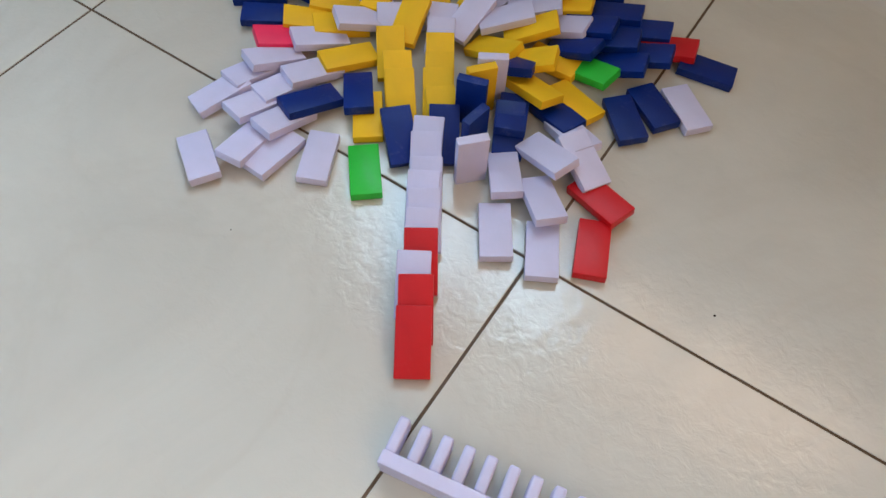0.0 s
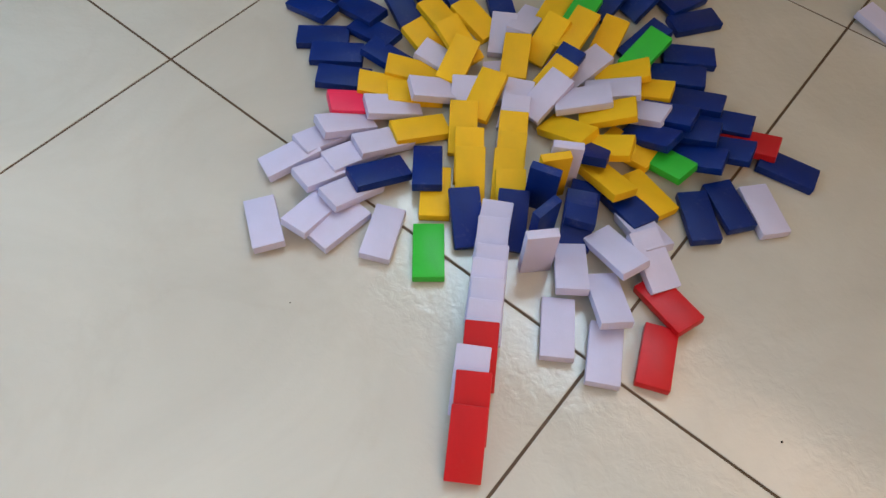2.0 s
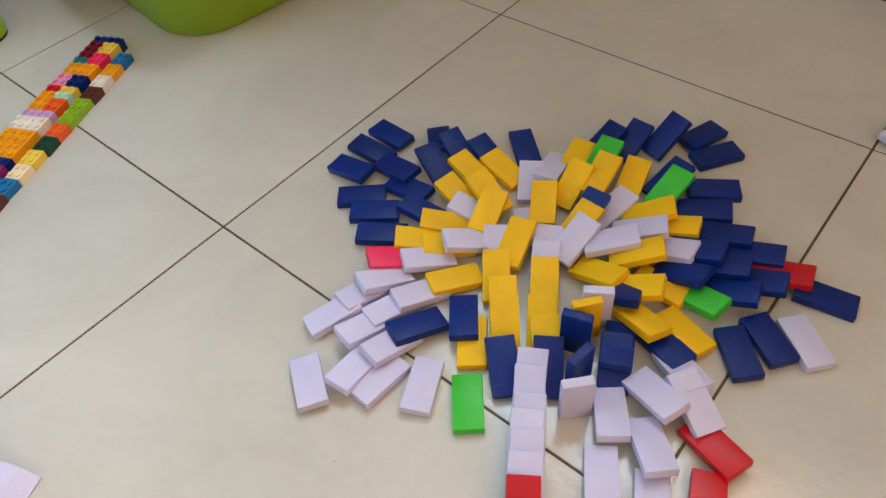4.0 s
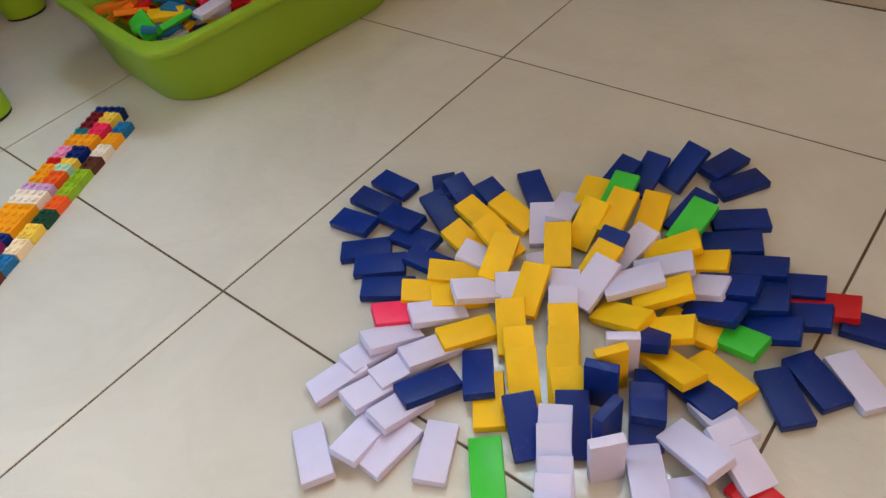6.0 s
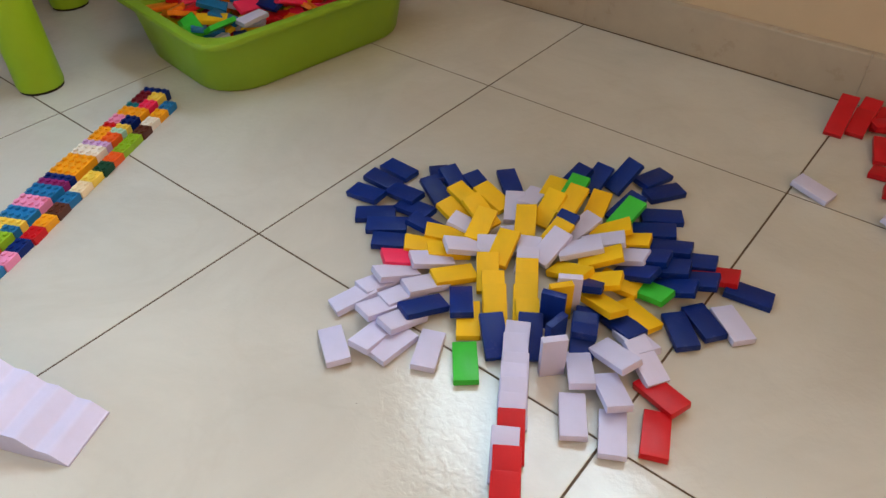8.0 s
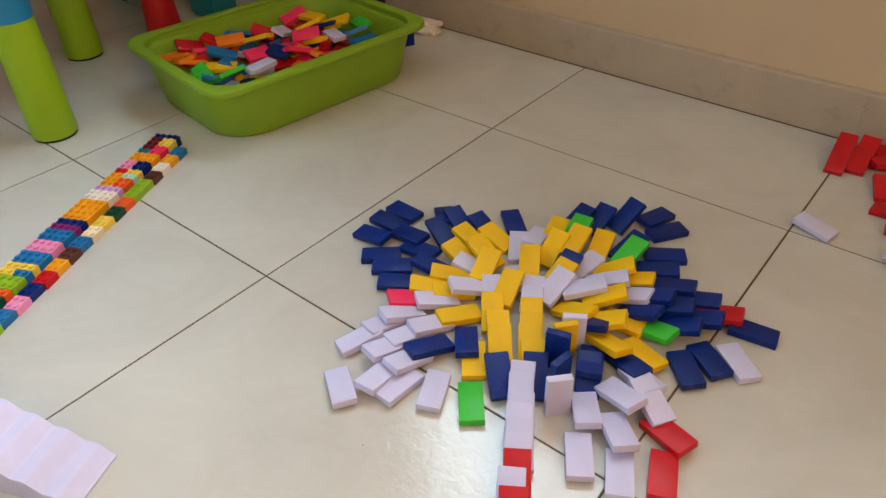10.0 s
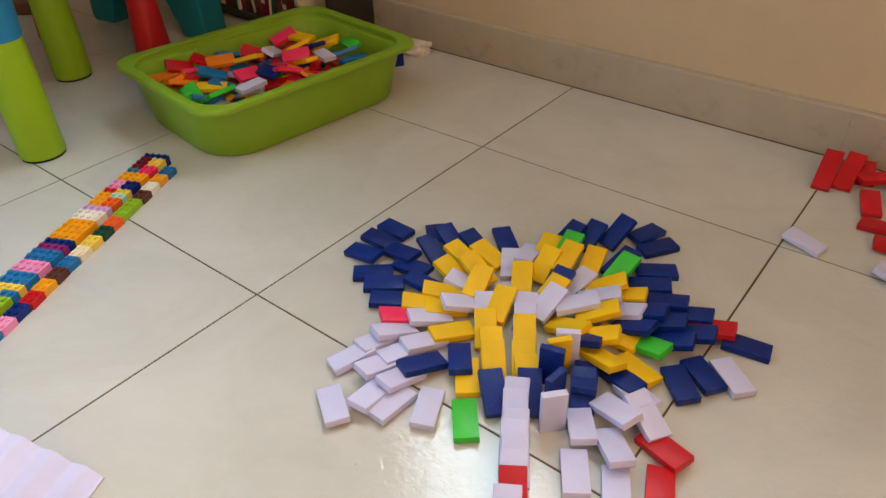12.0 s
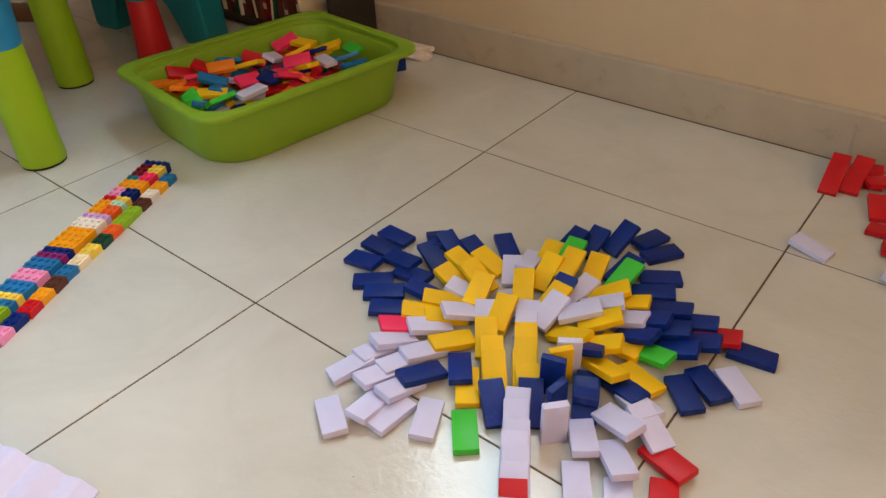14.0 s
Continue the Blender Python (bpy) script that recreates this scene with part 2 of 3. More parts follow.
tagged(part("wall_northwest", box(bmesh.new(), -2.62, -0.54, 0, -2.50, 1.05, 2.6), WALL), "plain cream painted wall behind the play table", "wall", kind="structure")
window_frame("fill_opening_west", FILL_WEST, pose(-1.08, -3.20, 0, 0, 0, 90), "white framed opening, unseen, added for the cool fill light", 2)
tagged(part("wall_south", box(bmesh.new(), -1.24, -4.1, 0, 1.88, -3.98, 2.6), WALL), "plain cream painted wall", "wall", kind="structure")
# unseen wall return, added to keep cool fill off the table corner
tagged(part("shade_wall", box(bmesh.new(), -2.62, -0.62, 0, -1.02, -0.5405, 2.6), WALL), "plain cream wall return, unseen, added to block the cool fill light", "wall", kind="structure")
wall_with_opening("wall_east", 4.74, 2.6, SIDE, pose(1.72, -1.61, 0, 0, 0, -90), "plain cream painted side wall with an added opening for warm fill light")
window_frame("fill_opening_east", SIDE, pose(1.72, -1.61, 0, 0, 0, -90), "white framed opening, unseen, added for the warm fill light", 2)
tagged(part("ceiling", box(bmesh.new(), -2.8, -4.2, 2.6, 2.0, 1.2, 2.7), CEILING), "plain white ceiling", "ceiling", kind="structure")

# deep sill, out of view, added to hold window light off the wall foot
tagged(part("shade_sill", box(bmesh.new(), -0.68, -0.125, 0.885, 1.40, 0.018, 0.915, 0.004), FRAME), "white painted sill board, unseen, added to shade the wall foot", "window sill", kind="structure").matrix_world = WALL_TURN

# ---- skirting ----
skirting = thing("baseboard", "grey-beige ceramic skirting tiles along the wall foot", "skirting", WALL_TURN, kind="structure")


def skirting_mesh():
    """A skirting tile whose upper front edge is rounded, with a sloped ledge behind it."""
    bm = bmesh.new()
    outline = [(0.0178, 0.0), (0.008, 0.0), (0.008, 0.0715)] + [(0.0115 - 0.0035 * math.cos(radians(a)), 0.0715 + 0.0035 * math.sin(radians(a))) for a in (20, 45, 70, 90)] + [(0.0178, 0.0762)]
    ends = [[bm.verts.new((x, y, z)) for y, z in outline] for x in (0.0002, 0.4498)]
    bridge(bm, ends)
    for end in ends:
        bm.faces.new(end)
    return mesh_of("skirting_tile", bm, SKIRT, True)


SKIRT_TILE = skirting_mesh()
for k in range(-5, 4):
    piece = new("skirting_tile", SKIRT_TILE)
    piece.parent, piece.matrix_basis = skirting, pose(0.45 * k, 0.0, 0.0015)
part("caulk_joint", box(bmesh.new(), -2.25, 0.0068, -0.0012, 1.7, 0.0115, 0.0012), GROUT, skirting)
part("joint_backing", box(bmesh.new(), -2.25, 0.0095, 0.002, 1.7, 0.0176, 0.070), SKIRT, skirting)

# toppled pieces: x, y, z in mm, then heading, slope and sideways lean in degrees
FALLEN = []
FALLEN += [("navy", *v) for v in (
    (48, 191, 4.8, 176, -2, -1),
    (50, 160, 6.3, 185, 6, 1),
    (52, 127, 7.3, 182, -8, -3),
    (92, 152, 10.2, 177, -8, -3),
    (120, 139, 8.1, 182, -5, 0),
    (153, 123, 8.9, 189, 10, 7),
    (86, 107, 4.1, 220, 0, 0),
    (111, 99, 4.4, 217, -0, -2),
    (137, 81, 5.4, 216, 4, 1),
    (99, 211, 9.2, 135, -14, -1),
    (127, 207, 12.4, 158, 21, 3),
    (120, 179, 10.1, 157, 16, 0),
    (154, 222, 8.8, 162, 13, 1),
    (176, 254, 5.3, 139, 4, 1),
    (279, 204, 16.8, 92, 15, 2),
)]
FALLEN += [("navy", *v) for v in (
    (240, 298, 13.1, 79, 23, -5),
    (261, 316, 11.9, 89, 20, 2),
    (287, 337, 16.7, 74, 35, -1),
    (312, 369, 6.2, 74, -5, 2),
    (335, 352, 4.2, 56, 0, -0),
    (316, 289, 11.0, 78, 18, -2),
    (354, 307, 4.1, 33, 0, 1),
    (360, 275, 6.8, 26, 7, 2),
    (387, 257, 8.6, 15, 11, -3),
    (378, 219, 16.9, 9, 18, -1),
    (417, 252, 8.0, 15, 11, -0),
    (401, 217, 15.5, 16, 15, -0),
    (378, 193, 13.4, 356, 25, 0),
    (418, 198, 11.7, 13, 20, -1),
    (431, 222, 11.0, 12, 18, 1),
)]
FALLEN += [("navy", *v) for v in (
    (354, 147, 18.0, 106, -26, -9),
    (400, 124, 7.8, 338, 10, -0),
    (374, 99, 13.6, 294, 12, -1),
    (379, 85, 11.1, 298, -19, -1),
    (258, 51, 8.4, 309, 11, 1),
    (234, 20, 11.1, 246, 11, 6),
    (313, 32, 11.2, 136, 18, 2),
    (341, 51, 13.0, 123, 24, -0),
    (344, 84, 23.4, 107, 90, 0),
    (364, 57, 23.4, 172, 90, 0),
    (481, 243, 4.9, 11, -3, 0),
    (461, 178, 5.3, 323, 4, 1),
    (448, 153, 5.5, 313, 3, 4),
)]
FALLEN += [("yellow", *v) for v in (
    (155, 193, 9.0, 169, 13, 1),
    (179, 214, 8.0, 169, 11, -0),
    (193, 171, 18.8, 165, 23, -3),
    (208, 151, 19.9, 287, -11, -4),
    (167, 158, 10.6, 170, 17, -2),
    (179, 124, 8.8, 214, 12, -1),
    (174, 94, 9.4, 219, 13, -3),
    (197, 106, 7.2, 225, 8, -0),
    (240, 193, 14.1, 121, 11, -5),
    (249, 136, 17.4, 105, 16, -4),
    (282, 186, 17.3, 88, 18, 3),
    (249, 227, 16.2, 91, 33, -2),
    (229, 265, 8.6, 99, 12, 0),
    (266, 248, 21.8, 96, 15, 1),
    (288, 271, 9.7, 102, 15, 2),
)]
FALLEN += [("yellow", *v) for v in (
    (323, 239, 12.9, 34, 23, -1),
    (340, 186, 18.5, 34, 22, -3),
    (323, 153, 12.8, 174, -23, -0),
    (347, 238, 10.2, 17, 16, -2),
    (370, 176, 5.8, 357, 5, -1),
    (357, 153, 18.2, 20, 22, -1),
    (375, 129, 16.3, 340, 14, -12),
    (406, 145, 6.4, 341, 3, -9),
    (227, 78, 7.6, 239, 9, 1),
    (290, 65, 11.2, 128, 19, -1),
    (277, 80, 11.4, 128, 19, -0),
    (255, 100, 11.2, 127, 19, 0),
    (328, 68, 11.1, 129, 19, 0),
    (314, 82, 11.9, 124, 20, -2),
    (305, 98, 11.5, 123, 19, -1),
)]
FALLEN += [("yellow", *v) for v in (
    (293, 117, 11.3, 124, 19, -0),
    (343, 99, 23.4, 140, 90, 0),
    (277, 38, 4.3, 307, -0, 2),
)]
FALLEN += [("lilac", *v) for v in (
    (191, 151, 8.9, 191, 13, 0),
    (214, 115, 16.3, 231, 17, 0),
    (210, 215, 7.3, 122, 9, -1),
    (217, 243, 8.2, 103, -11, 0),
    (242, 166, 4.7, 132, 0, -4),
    (289, 168, 18.8, 85, 20, 2),
    (292, 228, 8.6, 78, 12, -1),
    (328, 213, 16.7, 30, 17, -4),
    (316, 184, 20.6, 40, 13, -3),
    (358, 211, 12.3, 5, 22, -0),
    (194, 81, 9.4, 233, 14, 1),
    (179, 40, 11.7, 247, 19, 4),
    (213, 48, 8.6, 246, 12, 2),
    (173, 21, 8.2, 258, 10, 2),
    (203, 23, 7.5, 254, 8, 3),
)]
FALLEN += [("lilac", *v) for v in (
    (167, -12, 7.4, 250, -7, 5),
    (238, 123, 11.4, 125, 20, -1),
    (283, 132, 11.5, 121, 20, -1),
    (273, 149, 10.9, 116, 18, -1),
    (344, 114, 23.4, 122, 90, 0),
    (375, 36, 23.4, 137, 90, 0),
    (484, 193, 4.4, 320, 1, -1),
    (422, 110, 10.8, 329, 17, -2),
    (417, 77, 16.2, 338, 18, 4),
    (442, 89, 15.1, 328, -14, -3),
    (398, 48, 9.5, 305, 13, 3),
    (434, 41, 13.1, 315, 15, -2),
    (418, 3, 5.2, 303, 3, 2),
    (454, 8, 5.4, 298, 3, 2),
    (197, -69, 5.5, 327, 4, 1),
)]
FALLEN += [("lilac", *v) for v in (
    (219, -38, 8.3, 275, 11, 0),
    (240, -33, 5.0, 267, 3, 1),
    (271, -17, 4.8, 296, 2, -3),
    (199, -5, 9.3, 258, 14, 1),
    (228, -5, 9.9, 260, 15, 1),
    (336, 35, 11.5, 119, 20, -1),
    (344, 22, 11.8, 123, 20, -1),
    (358, 2, 12.0, 123, 21, -2),
    (363, -10, 12.3, 121, 21, -1),
    (373, -22, 11.8, 125, 20, -1),
    (381, -37, 11.7, 122, 20, -1),
    (396, -69, 11.2, 122, 19, 0),
    (474, 466, 6.7, 167, 7, -2),
    (578, 449, 9.3, 172, 13, 3),
)]
FALLEN += [("green", *v) for v in (
    (253, 275, 16.0, 97, 14, 1),
    (324, 274, 15.1, 85, 15, -0),
    (400, 180, 9.8, 350, 15, 2),
    (308, -7, 4.4, 310, 1, 1),
)]
FALLEN += [("red", *v) for v in (
    (444, 244, 8.8, 12, 13, 1),
    (468, 70, 7.4, 340, 8, 3),
    (483, 30, 4.7, 292, 1, 2),
    (390, -51, 11.4, 124, 19, -1),
    (408, -83, 11.2, 124, 19, -0),
    (420, -103, 10.9, 123, 18, -0),
    (452, 634, 13.6, 273, -26, -0),
    (475, 651, 11.7, 273, -20, -1),
    (494, 683, 8.9, 284, -13, 1),
    (518, 602, 8.7, 289, -12, 2),
    (540, 553, 6.7, 177, -7, -1),
    (564, 514, 7.0, 191, 7, -3),
    (450, 662, 19.0, 272, -24, 0),
    (476, 673, 18.0, 268, -24, 0),
    (509, 668, 13.0, 38, 1, 0),
)]
FALLEN += [("red", *v) for v in (
    (545, 640, 6.0, 282, -8, 0),
)]
FALLEN += [("pink", *v) for v in (
    (169, 63, 10.5, 234, 17, -1),
)]

# ---- fallen dominoes ----
L, W, T = 0.0475, 0.0237, 0.0075
NAMED = {"navy": "navy blue", "yellow": "yellow", "lilac": "lilac-white", "green": "bright green", "red": "red", "pink": "hot pink", "orange": "orange", "blue": "mid blue"}


def domino_mesh(colour):
    bm = box(bmesh.new(), -L / 2, -W / 2, -T / 2, L / 2, W / 2, T / 2, 0.0009, None, 2)
    return mesh_of("domino_" + colour, bm, PAINT[colour], True)


DOMINO = {colour: domino_mesh(colour) for colour in NAMED}
for colour, x, y, z, heading, slope, lean in FALLEN:
    ob = new("domino", DOMINO[colour])
    ob.matrix_world = pose(x / 1000, y / 1000, z / 1000, lean, -slope, heading)
    if slope > 80:
        words = f"{NAMED[colour]} plastic domino still standing on end"
    elif y > 450:
        words = f"{NAMED[colour]} plastic domino lying on tiles near the skirting"
    elif abs(slope) > 9 or z > 7:
        words = f"{NAMED[colour]} plastic domino toppled, leaning on its neighbours"
    else:
        words = f"{NAMED[colour]} plastic domino lying flat on the tiles"
    tagged(ob, words, "domino", "toppled dominoes")

# ---- storage bin with loose dominoes ----


def storage_bin(m):
    """A shallow tub: tapering walls, a step below the mouth, and a broad flat lip with a turned-down edge."""
    top = thing("storage_bin", "lime green plastic storage bin full of loose dominoes", "storage bin", m)
    bm = bmesh.new()
    hx, hy = 0.163, 0.209
    rings = [rounded_ring(bm, hx - dx, hy - dx + 0.004, r, z) for dx, r, z in (
        (0.036, 0.064, 0.0015), (0.030, 0.070, 0.0), (0.027, 0.073, 0.0012), (0.0245, 0.074, 0.005), (0.019, 0.068, 0.050), (0.014, 0.058, 0.090),
        (0.017, 0.055, 0.0915), (0.0185, 0.054, 0.084), (0.025, 0.054, 0.0825), (0.0265, 0.055, 0.080), (0.030, 0.060, 0.045), (0.036, 0.064, 0.0045))]
    bridge(bm, rings)
    bm.faces.new(rings[0])
    bm.faces.new(rings[-1])
    part("body", bm, BIN, top, smooth=True)
    bm = bmesh.new()
    rings = [rounded_ring(bm, hx - dx, hy - dx, r, z) for dx, r, z in (
        (0.0125, 0.056, 0.0890), (0.003, 0.042, 0.0885), (0.0028, 0.042, 0.0875), (0.0006, 0.040, 0.0875), (0.0, 0.040, 0.0890), (0.0, 0.040, 0.0945), (0.0012, 0.040, 0.0965),
        (0.004, 0.041, 0.0972), (0.013, 0.050, 0.0972), (0.0165, 0.052, 0.0960), (0.0175, 0.053, 0.0925), (0.0165, 0.053, 0.0918))]
    bridge(bm, rings)
    part("rim", bm, BIN, top, smooth=True)
    return top


BIN_AT = pose(-0.393, 0.372, 0.0, 0, 0, -7.4)
storage_bin(BIN_AT)
# the uppermost loose pieces: colour, place across and along the bin in mm, heading in degrees
ON_TOP = [
    ("orange", -97, -150, 88), ("orange", -57, -154, 68), ("red", -96, -118, 88), ("pink", -76, -103, 77), ("red", -42, -135, 94), ("orange", -33, -150, 86),
    ("green", -4, -154, -7), ("green", 21, -156, -13), ("green", 58, -130, 89), ("blue", 25, -150, -20), ("yellow", 21, -124, 55), ("lilac", 72, -82, 87),
    ("blue", 26, -104, 24), ("blue", -27, -96, 53), ("orange", -59, -61, 72), ("pink", 17, -54, 92), ("blue", -88, -30, 88), ("yellow", -28, -24, 25)]
ON_TOP += [
    ("red", -65, 7, 27), ("pink", -98, 92, 65), ("lilac", -24, 22, 116), ("pink", 27, 0, 20), ("navy", 41, -29, 0), ("pink", 66, -6, 73),
    ("orange", 71, 16, 10), ("yellow", 44, 43, -3), ("yellow", -19, 68, 68), ("navy", -13, 102, 42), ("yellow", -64, 111, 6), ("yellow", 0, 120, 32),
    ("lilac", 38, 86, 2), ("blue", 53, 119, 56), ("green", 34, 148, -1), ("blue", 84, 114, 73), ("pink", 13, 45, 56), ("red", -82, -78, 40)]
pick = random.Random(11)


def loose_domino(colour, u, v, z, rx, ry, rz):
    ob = new("domino", DOMINO[colour])
    ob.matrix_world = BIN_AT @ pose(u, v, z, rx, ry, rz)
    tagged(ob, f"{NAMED[colour]} plastic domino loose in the green bin", "domino", "dominoes in the bin")


mixed = ["red", "pink", "yellow", "navy", "blue", "red", "lilac", "red", "pink", "blue", "yellow", "orange", "navy", "pink"]
for layer in range(3):
    for k in range(44):
        u, v = pick.uniform(-0.088 - 0.006 * layer, 0.088 + 0.006 * layer), pick.uniform(-0.140 - 0.006 * layer, 0.140 + 0.006 * layer)
        z = 0.014 + 0.019 * layer + 0.010 * (1 - (u / 0.12) ** 2) * (1 - (v / 0.18) ** 2)
        loose_domino(pick.choice(mixed), u, v, z, pick.uniform(-18, 18), pick.uniform(-15, 15), pick.uniform(0, 360))
for k, (colour, u, v, heading) in enumerate(ON_TOP):
    z = 0.068 + 0.008 * (1 - (u / 120) ** 2) * (1 - (v / 170) ** 2) + 0.0035 * (k % 3)
    loose_domino(colour, u / 1000, v / 1000, z, pick.uniform(-34, 34), pick.uniform(-22, 22), heading + pick.uniform(-12, 12))

# ---- two lines of toy bricks ----
PITCH, BRICK_H = 0.0113, 0.0125
BRICKS = {}


def brick_mesh(colour, along, across):
    key = (colour, along, across)
    if key not in BRICKS:
        bm = bmesh.new()
        box(bm, 0.0002, 0.0002, 0, along * PITCH - 0.0002, across * PITCH - 0.0002, BRICK_H, 0.0004)
        for i in range(along):
            for j in range(across):
                made = bmesh.ops.create_cone(bm, cap_ends=True, segments=12, radius1=0.0034, radius2=0.0033, depth=0.0024)["verts"]
                bmesh.ops.translate(bm, verts=made, vec=((i + 0.5) * PITCH, (j + 0.5) * PITCH, BRICK_H + 0.0011))
        BRICKS[key] = mesh_of("toy_brick", bm, PAINT[colour])
    return BRICKS[key]


HUES = {"navy": "navy blue", "maroon": "dark red", "forest": "dark green", "coral": "orange-red", "amber": "orange", "lemon": "yellow", "rose": "pink", "mauve": "lilac"}
LINE_HEAD = math.degrees(math.atan2(-0.902, 0.432))
LINE_AT = pose(-0.2672, 0.0006, 0, 0, 0, LINE_HEAD)


def brick(colour, s, offset, along, across, jitter, size=(1.0, 0.87, 1.17)):
    ob = new("toy_brick", brick_mesh(colour, along, across))
    ob.matrix_world = LINE_AT @ pose(s, offset, 0.0, 0, 0, jitter) @ Matrix.Diagonal((*size, 1))
    tagged(ob, f"{HUES.get(colour, colour)} plastic toy brick in a line on the tiles", "toy brick", "line of toy bricks")


# the broad line: colour of each row, its colour on the near half where that differs, and its length in studs
BROAD = [("navy", "", 1), ("maroon", "lemon", 2), ("maroon", "pink", 1), ("teal", "pink", 1), ("amber", "", 2), ("rose", "navy", 2), ("red", "lemon", 1),
         ("amber", "mint", 1), ("amber", "coral", 2), ("mauve", "", 1), ("white", "", 2), ("amber", "", 2), ("amber", "", 2), ("navy", "", 1),
         ("purple", "", 1), ("blue", "", 2), ("rose", "", 2), ("blue", "", 2), ("lemon", "", 1), ("lemon", "blue", 1), ("lime", "", 2), ("blue", "coral", 1),
         ("forest", "", 2), ("mauve", "", 2), ("red", "", 2), ("amber", "navy", 2), ("lime", "", 2), ("rose", "", 2)]
s = -0.152
wobble = random.Random(5)
for colour, other, studs in BROAD:
    off = -0.0640 + wobble.uniform(-0.0006, 0.0006)
    if other:
        brick(colour, s, off, studs, 2, 0)
        brick(other, s, off + 1.74 * PITCH, studs, 2, 0)
    else:
        brick(colour, s, off, studs, 4, wobble.uniform(-0.6, 0.6))
    s += studs * PITCH + 0.0002
NARROW = ["blue", "amber", "white", "brown", "lime", "lime", "coral", "forest", "lemon", "cream", "blue", "brown", "amber", "red", "navy", "rose", "blue", "lime", "coral", "white"]
s = -0.128
for colour in NARROW:
    brick(colour, s, -0.0186 + wobble.uniform(-0.0008, 0.0008), 2, 2, wobble.uniform(-2, 2), (1.0, 0.80, 0.80))
    s += 2 * PITCH + 0.0003

# ---- children's table and stools ----


def table_leg(parent, x, y, green_top, material, upper, label):
    leg = part("leg", lathe(bmesh.new(), [(0.028, 0.004), (0.0335, 0.004), (0.0345, 0.010), (0.0315, green_top - 0.002), (0.0308, green_top)], 44, x, y), material, parent, label, True)
    part("foot_pad", lathe(bmesh.new(), [(0.029, 0.0), (0.0325, 0.0), (0.0325, 0.0045), (0.029, 0.0045)], 36, x, y), RUBBER, leg, "black rubber foot pad")
    part("socket", lathe(bmesh.new(), [(0.0300, green_top + 0.0005), (0.0320, green_top + 0.0005), (0.0335, green_top + 0.008), (0.045, green_top + 0.20), (0.056, 0.44), (0.040, 0.441)], 44, x, y), upper, parent, "moulded leg socket", True)


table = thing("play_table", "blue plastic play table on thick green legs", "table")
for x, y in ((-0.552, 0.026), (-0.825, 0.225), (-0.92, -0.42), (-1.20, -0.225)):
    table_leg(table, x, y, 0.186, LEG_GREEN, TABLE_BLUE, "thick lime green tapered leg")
# top is out of view, oversized towards the bin to shade that corner
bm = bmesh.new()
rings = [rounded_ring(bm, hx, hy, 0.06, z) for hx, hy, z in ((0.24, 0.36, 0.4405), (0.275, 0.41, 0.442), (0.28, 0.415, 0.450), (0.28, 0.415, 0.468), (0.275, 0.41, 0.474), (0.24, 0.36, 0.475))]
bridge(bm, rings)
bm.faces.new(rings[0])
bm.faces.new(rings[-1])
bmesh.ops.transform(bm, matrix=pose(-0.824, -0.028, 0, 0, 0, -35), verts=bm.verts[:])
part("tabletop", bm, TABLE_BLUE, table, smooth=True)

stool = thing("play_stool", "teal plastic stool on red legs", "stool")
for x, y in ((-0.79, 0.385), (-1.088, 0.326), (-0.937, 0.592), (-1.235, 0.533)):
    leg = part("leg", lathe(bmesh.new(), [(0.028, 0.0), (0.034, 0.0), (0.0355, 0.006), (0.0275, 0.128), (0.026, 0.130)], 40, x, y), LEG_RED, stool, "thick red tapered leg", True)
    part("socket", lathe(bmesh.new(), [(0.026, 0.1305), (0.029, 0.1305), (0.034, 0.28), (0.02, 0.281)], 40, x, y), PAINT["teal"], stool, "teal leg socket", True)
bm = bmesh.new()
rings = [rounded_ring(bm, hx, hx, 0.08, z) for hx, z in ((0.13, 0.281), (0.165, 0.283), (0.17, 0.292), (0.165, 0.304), (0.13, 0.306))]
bridge(bm, rings)
bm.faces.new(rings[0])
bm.faces.new(rings[-1])
bmesh.ops.transform(bm, matrix=pose(-1.012, 0.459, 0, 0, 0, 12), verts=bm.verts[:])
part("seat", bm, PAINT["teal"], stool, smooth=True)


def step_stool(m):
    """A low bench on two broad round-edged legs with an arch between them."""
    top = thing("step_stool", "dark teal plastic step stool with an arched front", "step stool", m)
    bm = bmesh.new()
    outline = [(-0.180, 0.012), (-0.172, 0.16), (-0.160, 0.185), (0.160, 0.185), (0.172, 0.16), (0.180, 0.012), (0.172, 0.0), (0.112, 0.0), (0.104, 0.012)]
    outline += [(0.100 * math.cos(radians(a)), 0.035 + 0.085 * math.sin(radians(a))) for a in range(0, 181, 12)] + [(-0.104, 0.012), (-0.112, 0.0), (-0.172, 0.0)]
    front = [bm.verts.new((x, 0.0, z)) for x, z in outline]
    back = [bm.verts.new((x, 0.065, z)) for x, z in outline]
    bm.faces.new(front)
    bm.faces.new(back)
    rims = [e for e in bm.edges]
    for k in range(len(front)):
        bm.faces.new((front[k], front[(k + 1) % len(front)], back[(k + 1) % len(back)], back[k]))
    bmesh.ops.bevel(bm, geom=rims, offset=0.006, segments=3, affect="EDGES", profile=0.6)
    part("arched_frame", bm, PAINT["teal"], top, smooth=True)
    part("step", box(bmesh.new(), -0.168, -0.004, 0.1855, 0.168, 0.069, 0.200, 0.005, None, 3), PAINT["teal"], top, smooth=True)


step_stool(pose(-0.945, 0.468, 0, 0, 0, 10))

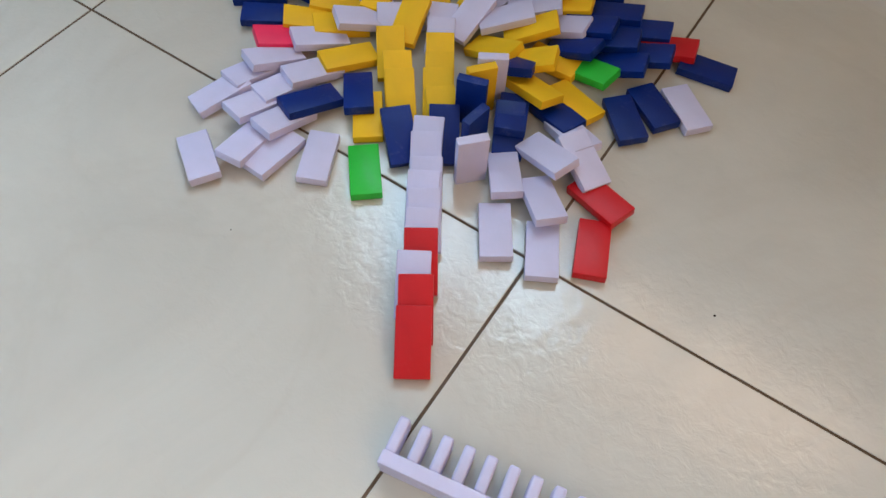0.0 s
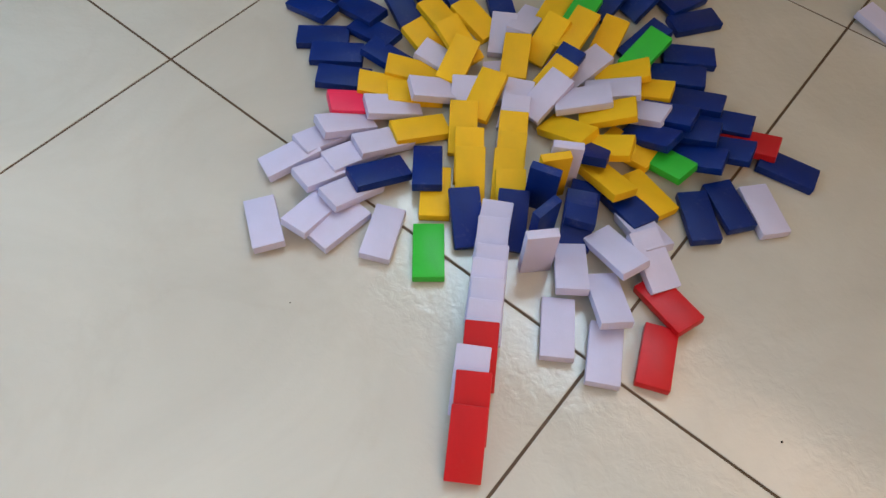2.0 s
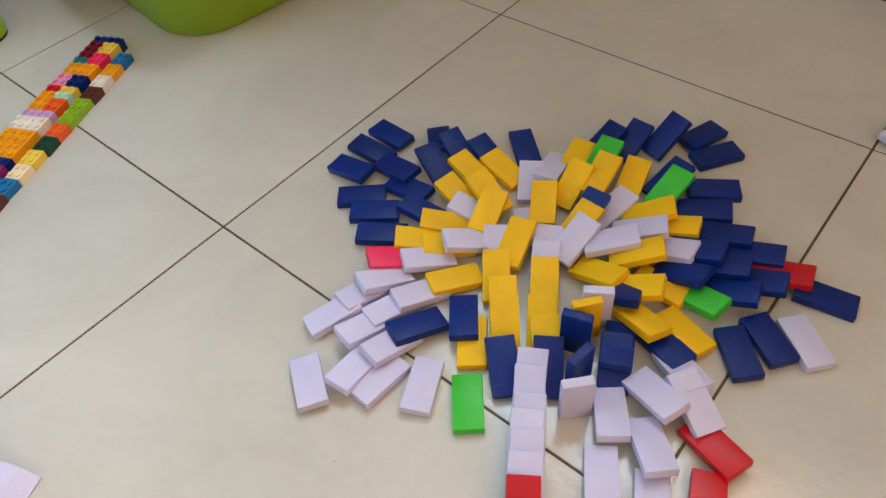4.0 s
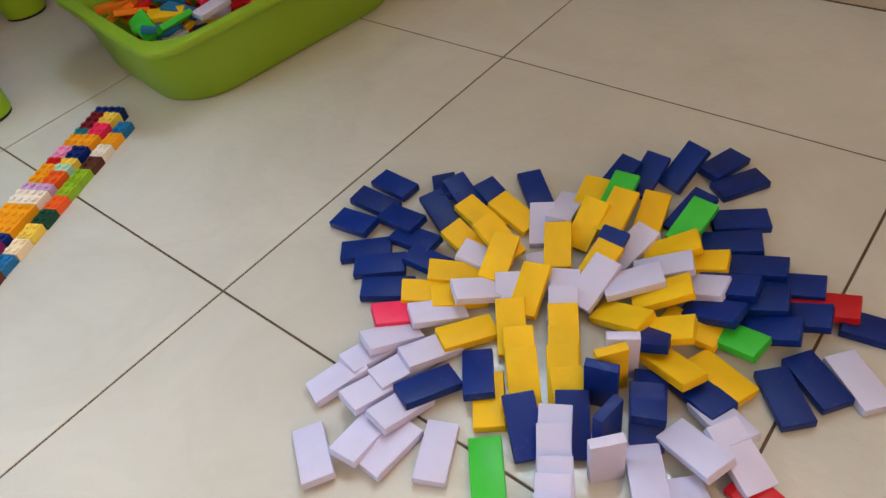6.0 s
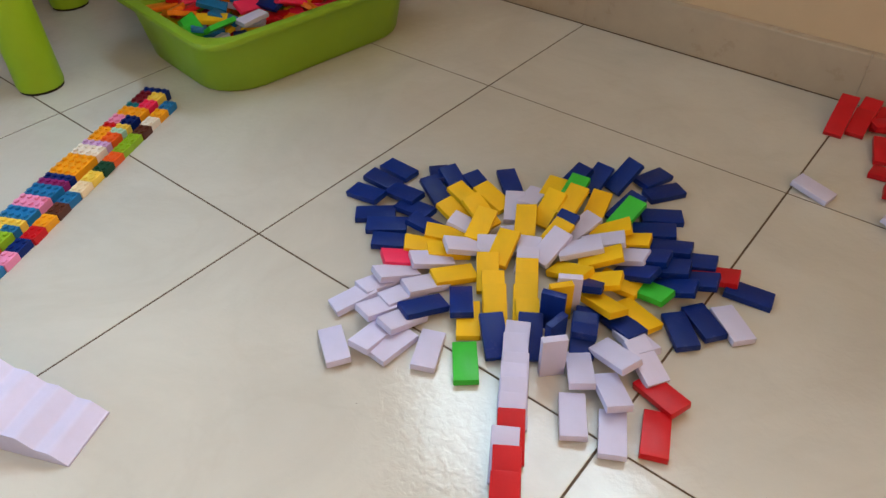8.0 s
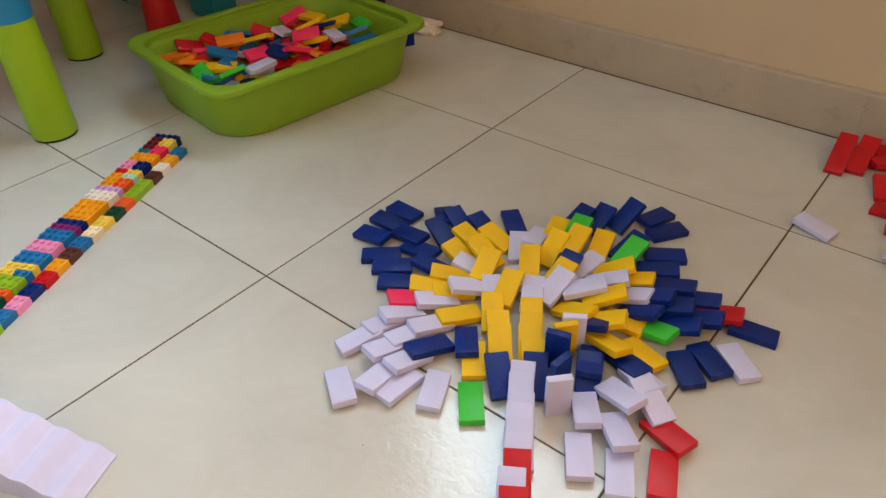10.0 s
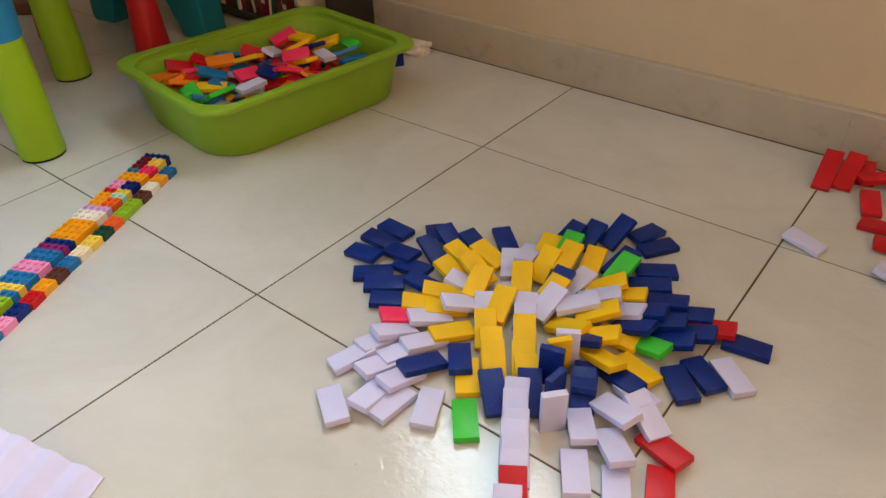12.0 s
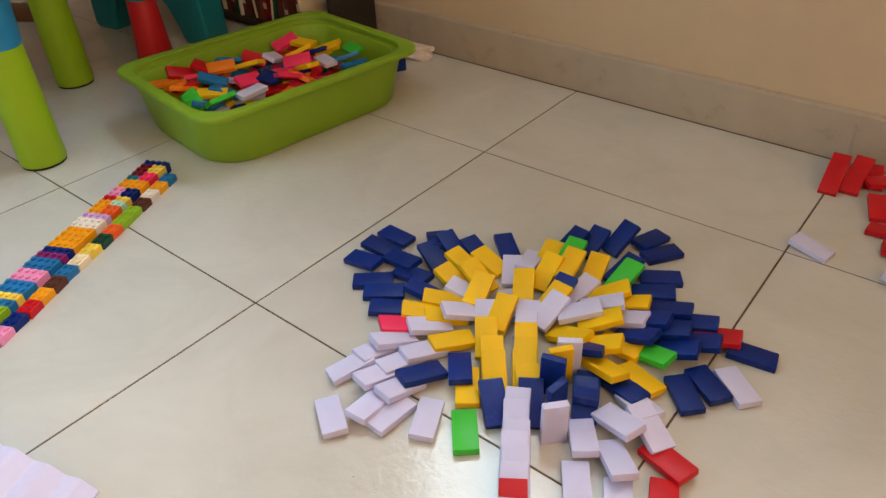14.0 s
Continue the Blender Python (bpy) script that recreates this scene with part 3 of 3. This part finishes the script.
# ---- low bookcase with books in the corner ----
bookcase = thing("bookcase", "dark low bookcase with worn books behind the bin", "bookcase", pose(-0.706, 0.622, 0, 0, 0, -1.3))
for name, dims in (("side_panel", (-0.210, 0, 0, -0.196, 0.122, 0.62)), ("side_panel", (0.196, 0, 0, 0.210, 0.122, 0.62)), ("back_panel", (-0.1955, 0.114, 0, 0.1955, 0.122, 0.62)),
                   ("shelf", (-0.1955, 0.002, 0.012, 0.1955, 0.1135, 0.026)), ("shelf", (-0.1955, 0.002, 0.315, 0.1955, 0.1135, 0.329)), ("top_board", (-0.212, -0.002, 0.6205, 0.212, 0.124, 0.636))):
    part(name, box(bmesh.new(), *dims, 0.0015), CARD, bookcase)
spines = random.Random(21)
x = -0.190
for colour, thick, lean in (("cream", 0.017, 0), ("brown", 0.012, 0), ("maroon", 0.010, 9), ("forest", 0.015, 9), ("white", 0.007, 0), ("brown", 0.013, 0), ("cream", 0.006, -6), ("brown", 0.016, -6),
                            ("purple", 0.012, 0), ("maroon", 0.014, 0), ("cream", 0.008, 8), ("forest", 0.011, 8), ("brown", 0.018, 0), ("rose", 0.008, 0), ("brown", 0.012, 0), ("cream", 0.009, -7), ("maroon", 0.012, 0)):
    tall, deep = spines.uniform(0.19, 0.26), spines.uniform(0.085, 0.10)
    swing = tall * math.sin(radians(abs(lean)))
    at = x + thick / 2 + (0.004 if lean else 0.0) + (swing if lean < 0 else 0.0)
    if at > 0.19:
        break
    foot = bookcase.matrix_world @ pose(at, 0.006 + spines.uniform(0, 0.012), 0.0265 + (thick / 2 * math.sin(radians(abs(lean)))), 0, lean, 0)
    book = thing("book", f"upright book with a worn {HUES.get(colour, colour)} cover", "book", foot, "books in the corner")
    bm = bmesh.new()
    box(bm, -thick / 2, 0.0016, 0, -thick / 2 + 0.0015, deep, tall)
    box(bm, thick / 2 - 0.0015, 0.0016, 0, thick / 2, deep, tall)
    box(bm, -thick / 2, 0, 0, thick / 2, 0.0015, tall)
    part("cover", bm, PAINT[colour], book)
    part("pages", box(bmesh.new(), -thick / 2 + 0.0018, 0.002, 0.002, thick / 2 - 0.0018, deep - 0.004, tall - 0.003), PAGES, book, "cream page block")
    z = spines.uniform(0.02, 0.07)
    part("spine_band", box(bmesh.new(), -thick / 2 + 0.001, -0.0004, z, thick / 2 - 0.001, 0.0002, z + spines.uniform(0.006, 0.02)), PAGES, book, "dull band across the spine")
    x += thick + 0.0025 + (0.006 if lean else 0.0)

wedge = box(bmesh.new(), -0.065, -0.03, 0, 0.065, 0.03, 0.032, 0.008, None, 3)
block = part("wooden_block", wedge, WOOD, smooth=True)
block.matrix_world = pose(-1.335, 0.37, 0, 0, 0, 35)
tagged(block, "brown wooden block on the floor under the table", "wooden block")

# ---- small things on the floor ----


def crumpled_paper(m):
    bm = bmesh.new()
    bmesh.ops.create_icosphere(bm, subdivisions=4, radius=0.032)
    for v in bm.verts:
        p = v.co.copy()
        k = 1 + 0.5 * noise.noise(p * 45) + 0.25 * abs(noise.noise(p * 110))
        v.co = Vector((p.x * k * 1.3, p.y * k * 0.7, max(-0.012, p.z * k * 0.45)))
    ob = part("crumpled_tissue", bm, PAPER)
    ob.matrix_world = m
    return tagged(ob, "crumpled off-white tissue lying against the skirting", "tissue")


crumpled_paper(pose(-0.352, 0.700, 0.012, 0, 0, 12))
stray = new("domino", DOMINO["navy"])
stray.matrix_world = pose(-0.338, 0.618, W / 2, 90, 0, 60)
tagged(stray, "navy blue domino on its edge behind the bin", "domino")


def setting_comb(m, teeth):
    """A spacing comb: a long bar with round-nosed teeth and a thin back wall."""
    top = thing("spacing_comb", "lilac-white plastic domino spacing comb with square teeth", "spacing comb", m)
    long = teeth * 0.0142
    part("bar", box(bmesh.new(), 0, -0.0045, 0.010, long, 0.0045, 0.020, 0.001, None, 2), PAINT["lilac"], top)
    part("back_wall", box(bmesh.new(), 0.001, -0.0045, 0.0, long - 0.001, -0.0025, 0.0105, 0.0005), PAINT["lilac"], top)
    for k in range(teeth):
        bm = box(bmesh.new(), -0.0036, 0.004, 0.001, 0.0036, 0.027, 0.0195, 0.0022, None, 3)
        tooth = part("tooth", bm, PAINT["lilac"], top, smooth=True)
        tooth.location = (0.0042 + 0.0142 * k, 0, 0)


setting_comb(pose(0.447, -0.175, 0, 0, 0, 10), 11)


def stair_ramp(m, steps):
    """A thin moulded flight of rounded steps that rises from the floor."""
    top = thing("domino_stairs", "lilac-white plastic stepped domino ramp on the tiles", "toy ramp", m)
    for k in range(steps):
        bm = bmesh.new()
        rows = []
        for a, b in ((0, 0), (0.06, 0.05), (0.48, 0.88), (0.55, 0.96), (0.63, 0.99), (0.92, 1.0), (1.0, 1.0)):
            x, z = (k + a) * 0.027, 0.0024 + 0.012 * (k + b)
            rows.append([bm.verts.new((x, y, zz)) for y, zz in ((-0.028, z), (0.028, z), (0.028, 0.0004), (-0.028, 0.0004))])
        bridge(bm, rows)
        if k == 0:
            bm.faces.new(rows[0])
        if k == steps - 1:
            bm.faces.new(rows[-1])
        part("step", bm, PAINT["lilac"], top)


stair_ramp(pose(0.104, -0.272, 0, 0, 0, 204), 5)

for x, y, size in ((0.258, -0.102, 0.0006), (0.577, 0.034, 0.0010)):
    bm = bmesh.new()
    bmesh.ops.create_icosphere(bm, subdivisions=1, radius=size)
    for v in bm.verts:
        v.co.z *= 0.5
    ob = part("crumb", bm, CRUMB)
    ob.matrix_world = pose(x, y, size * 0.45)
    tagged(ob, "tiny dark crumb on a floor tile", "crumb")

# ---- floor tiles ----
TILE_MESH = mesh_of("tile", box(bmesh.new(), 0.0011, 0.0011, -0.008, 0.4489, 0.4489, 0.0, 0.0007, None, 2), TILE)
for i in range(-6, 5):
    for j in range(-9, 2):
        tile = new("tile", TILE_MESH)
        tile.parent, tile.matrix_basis = floor, pose(0.45 * i, 0.45 * j, 0)
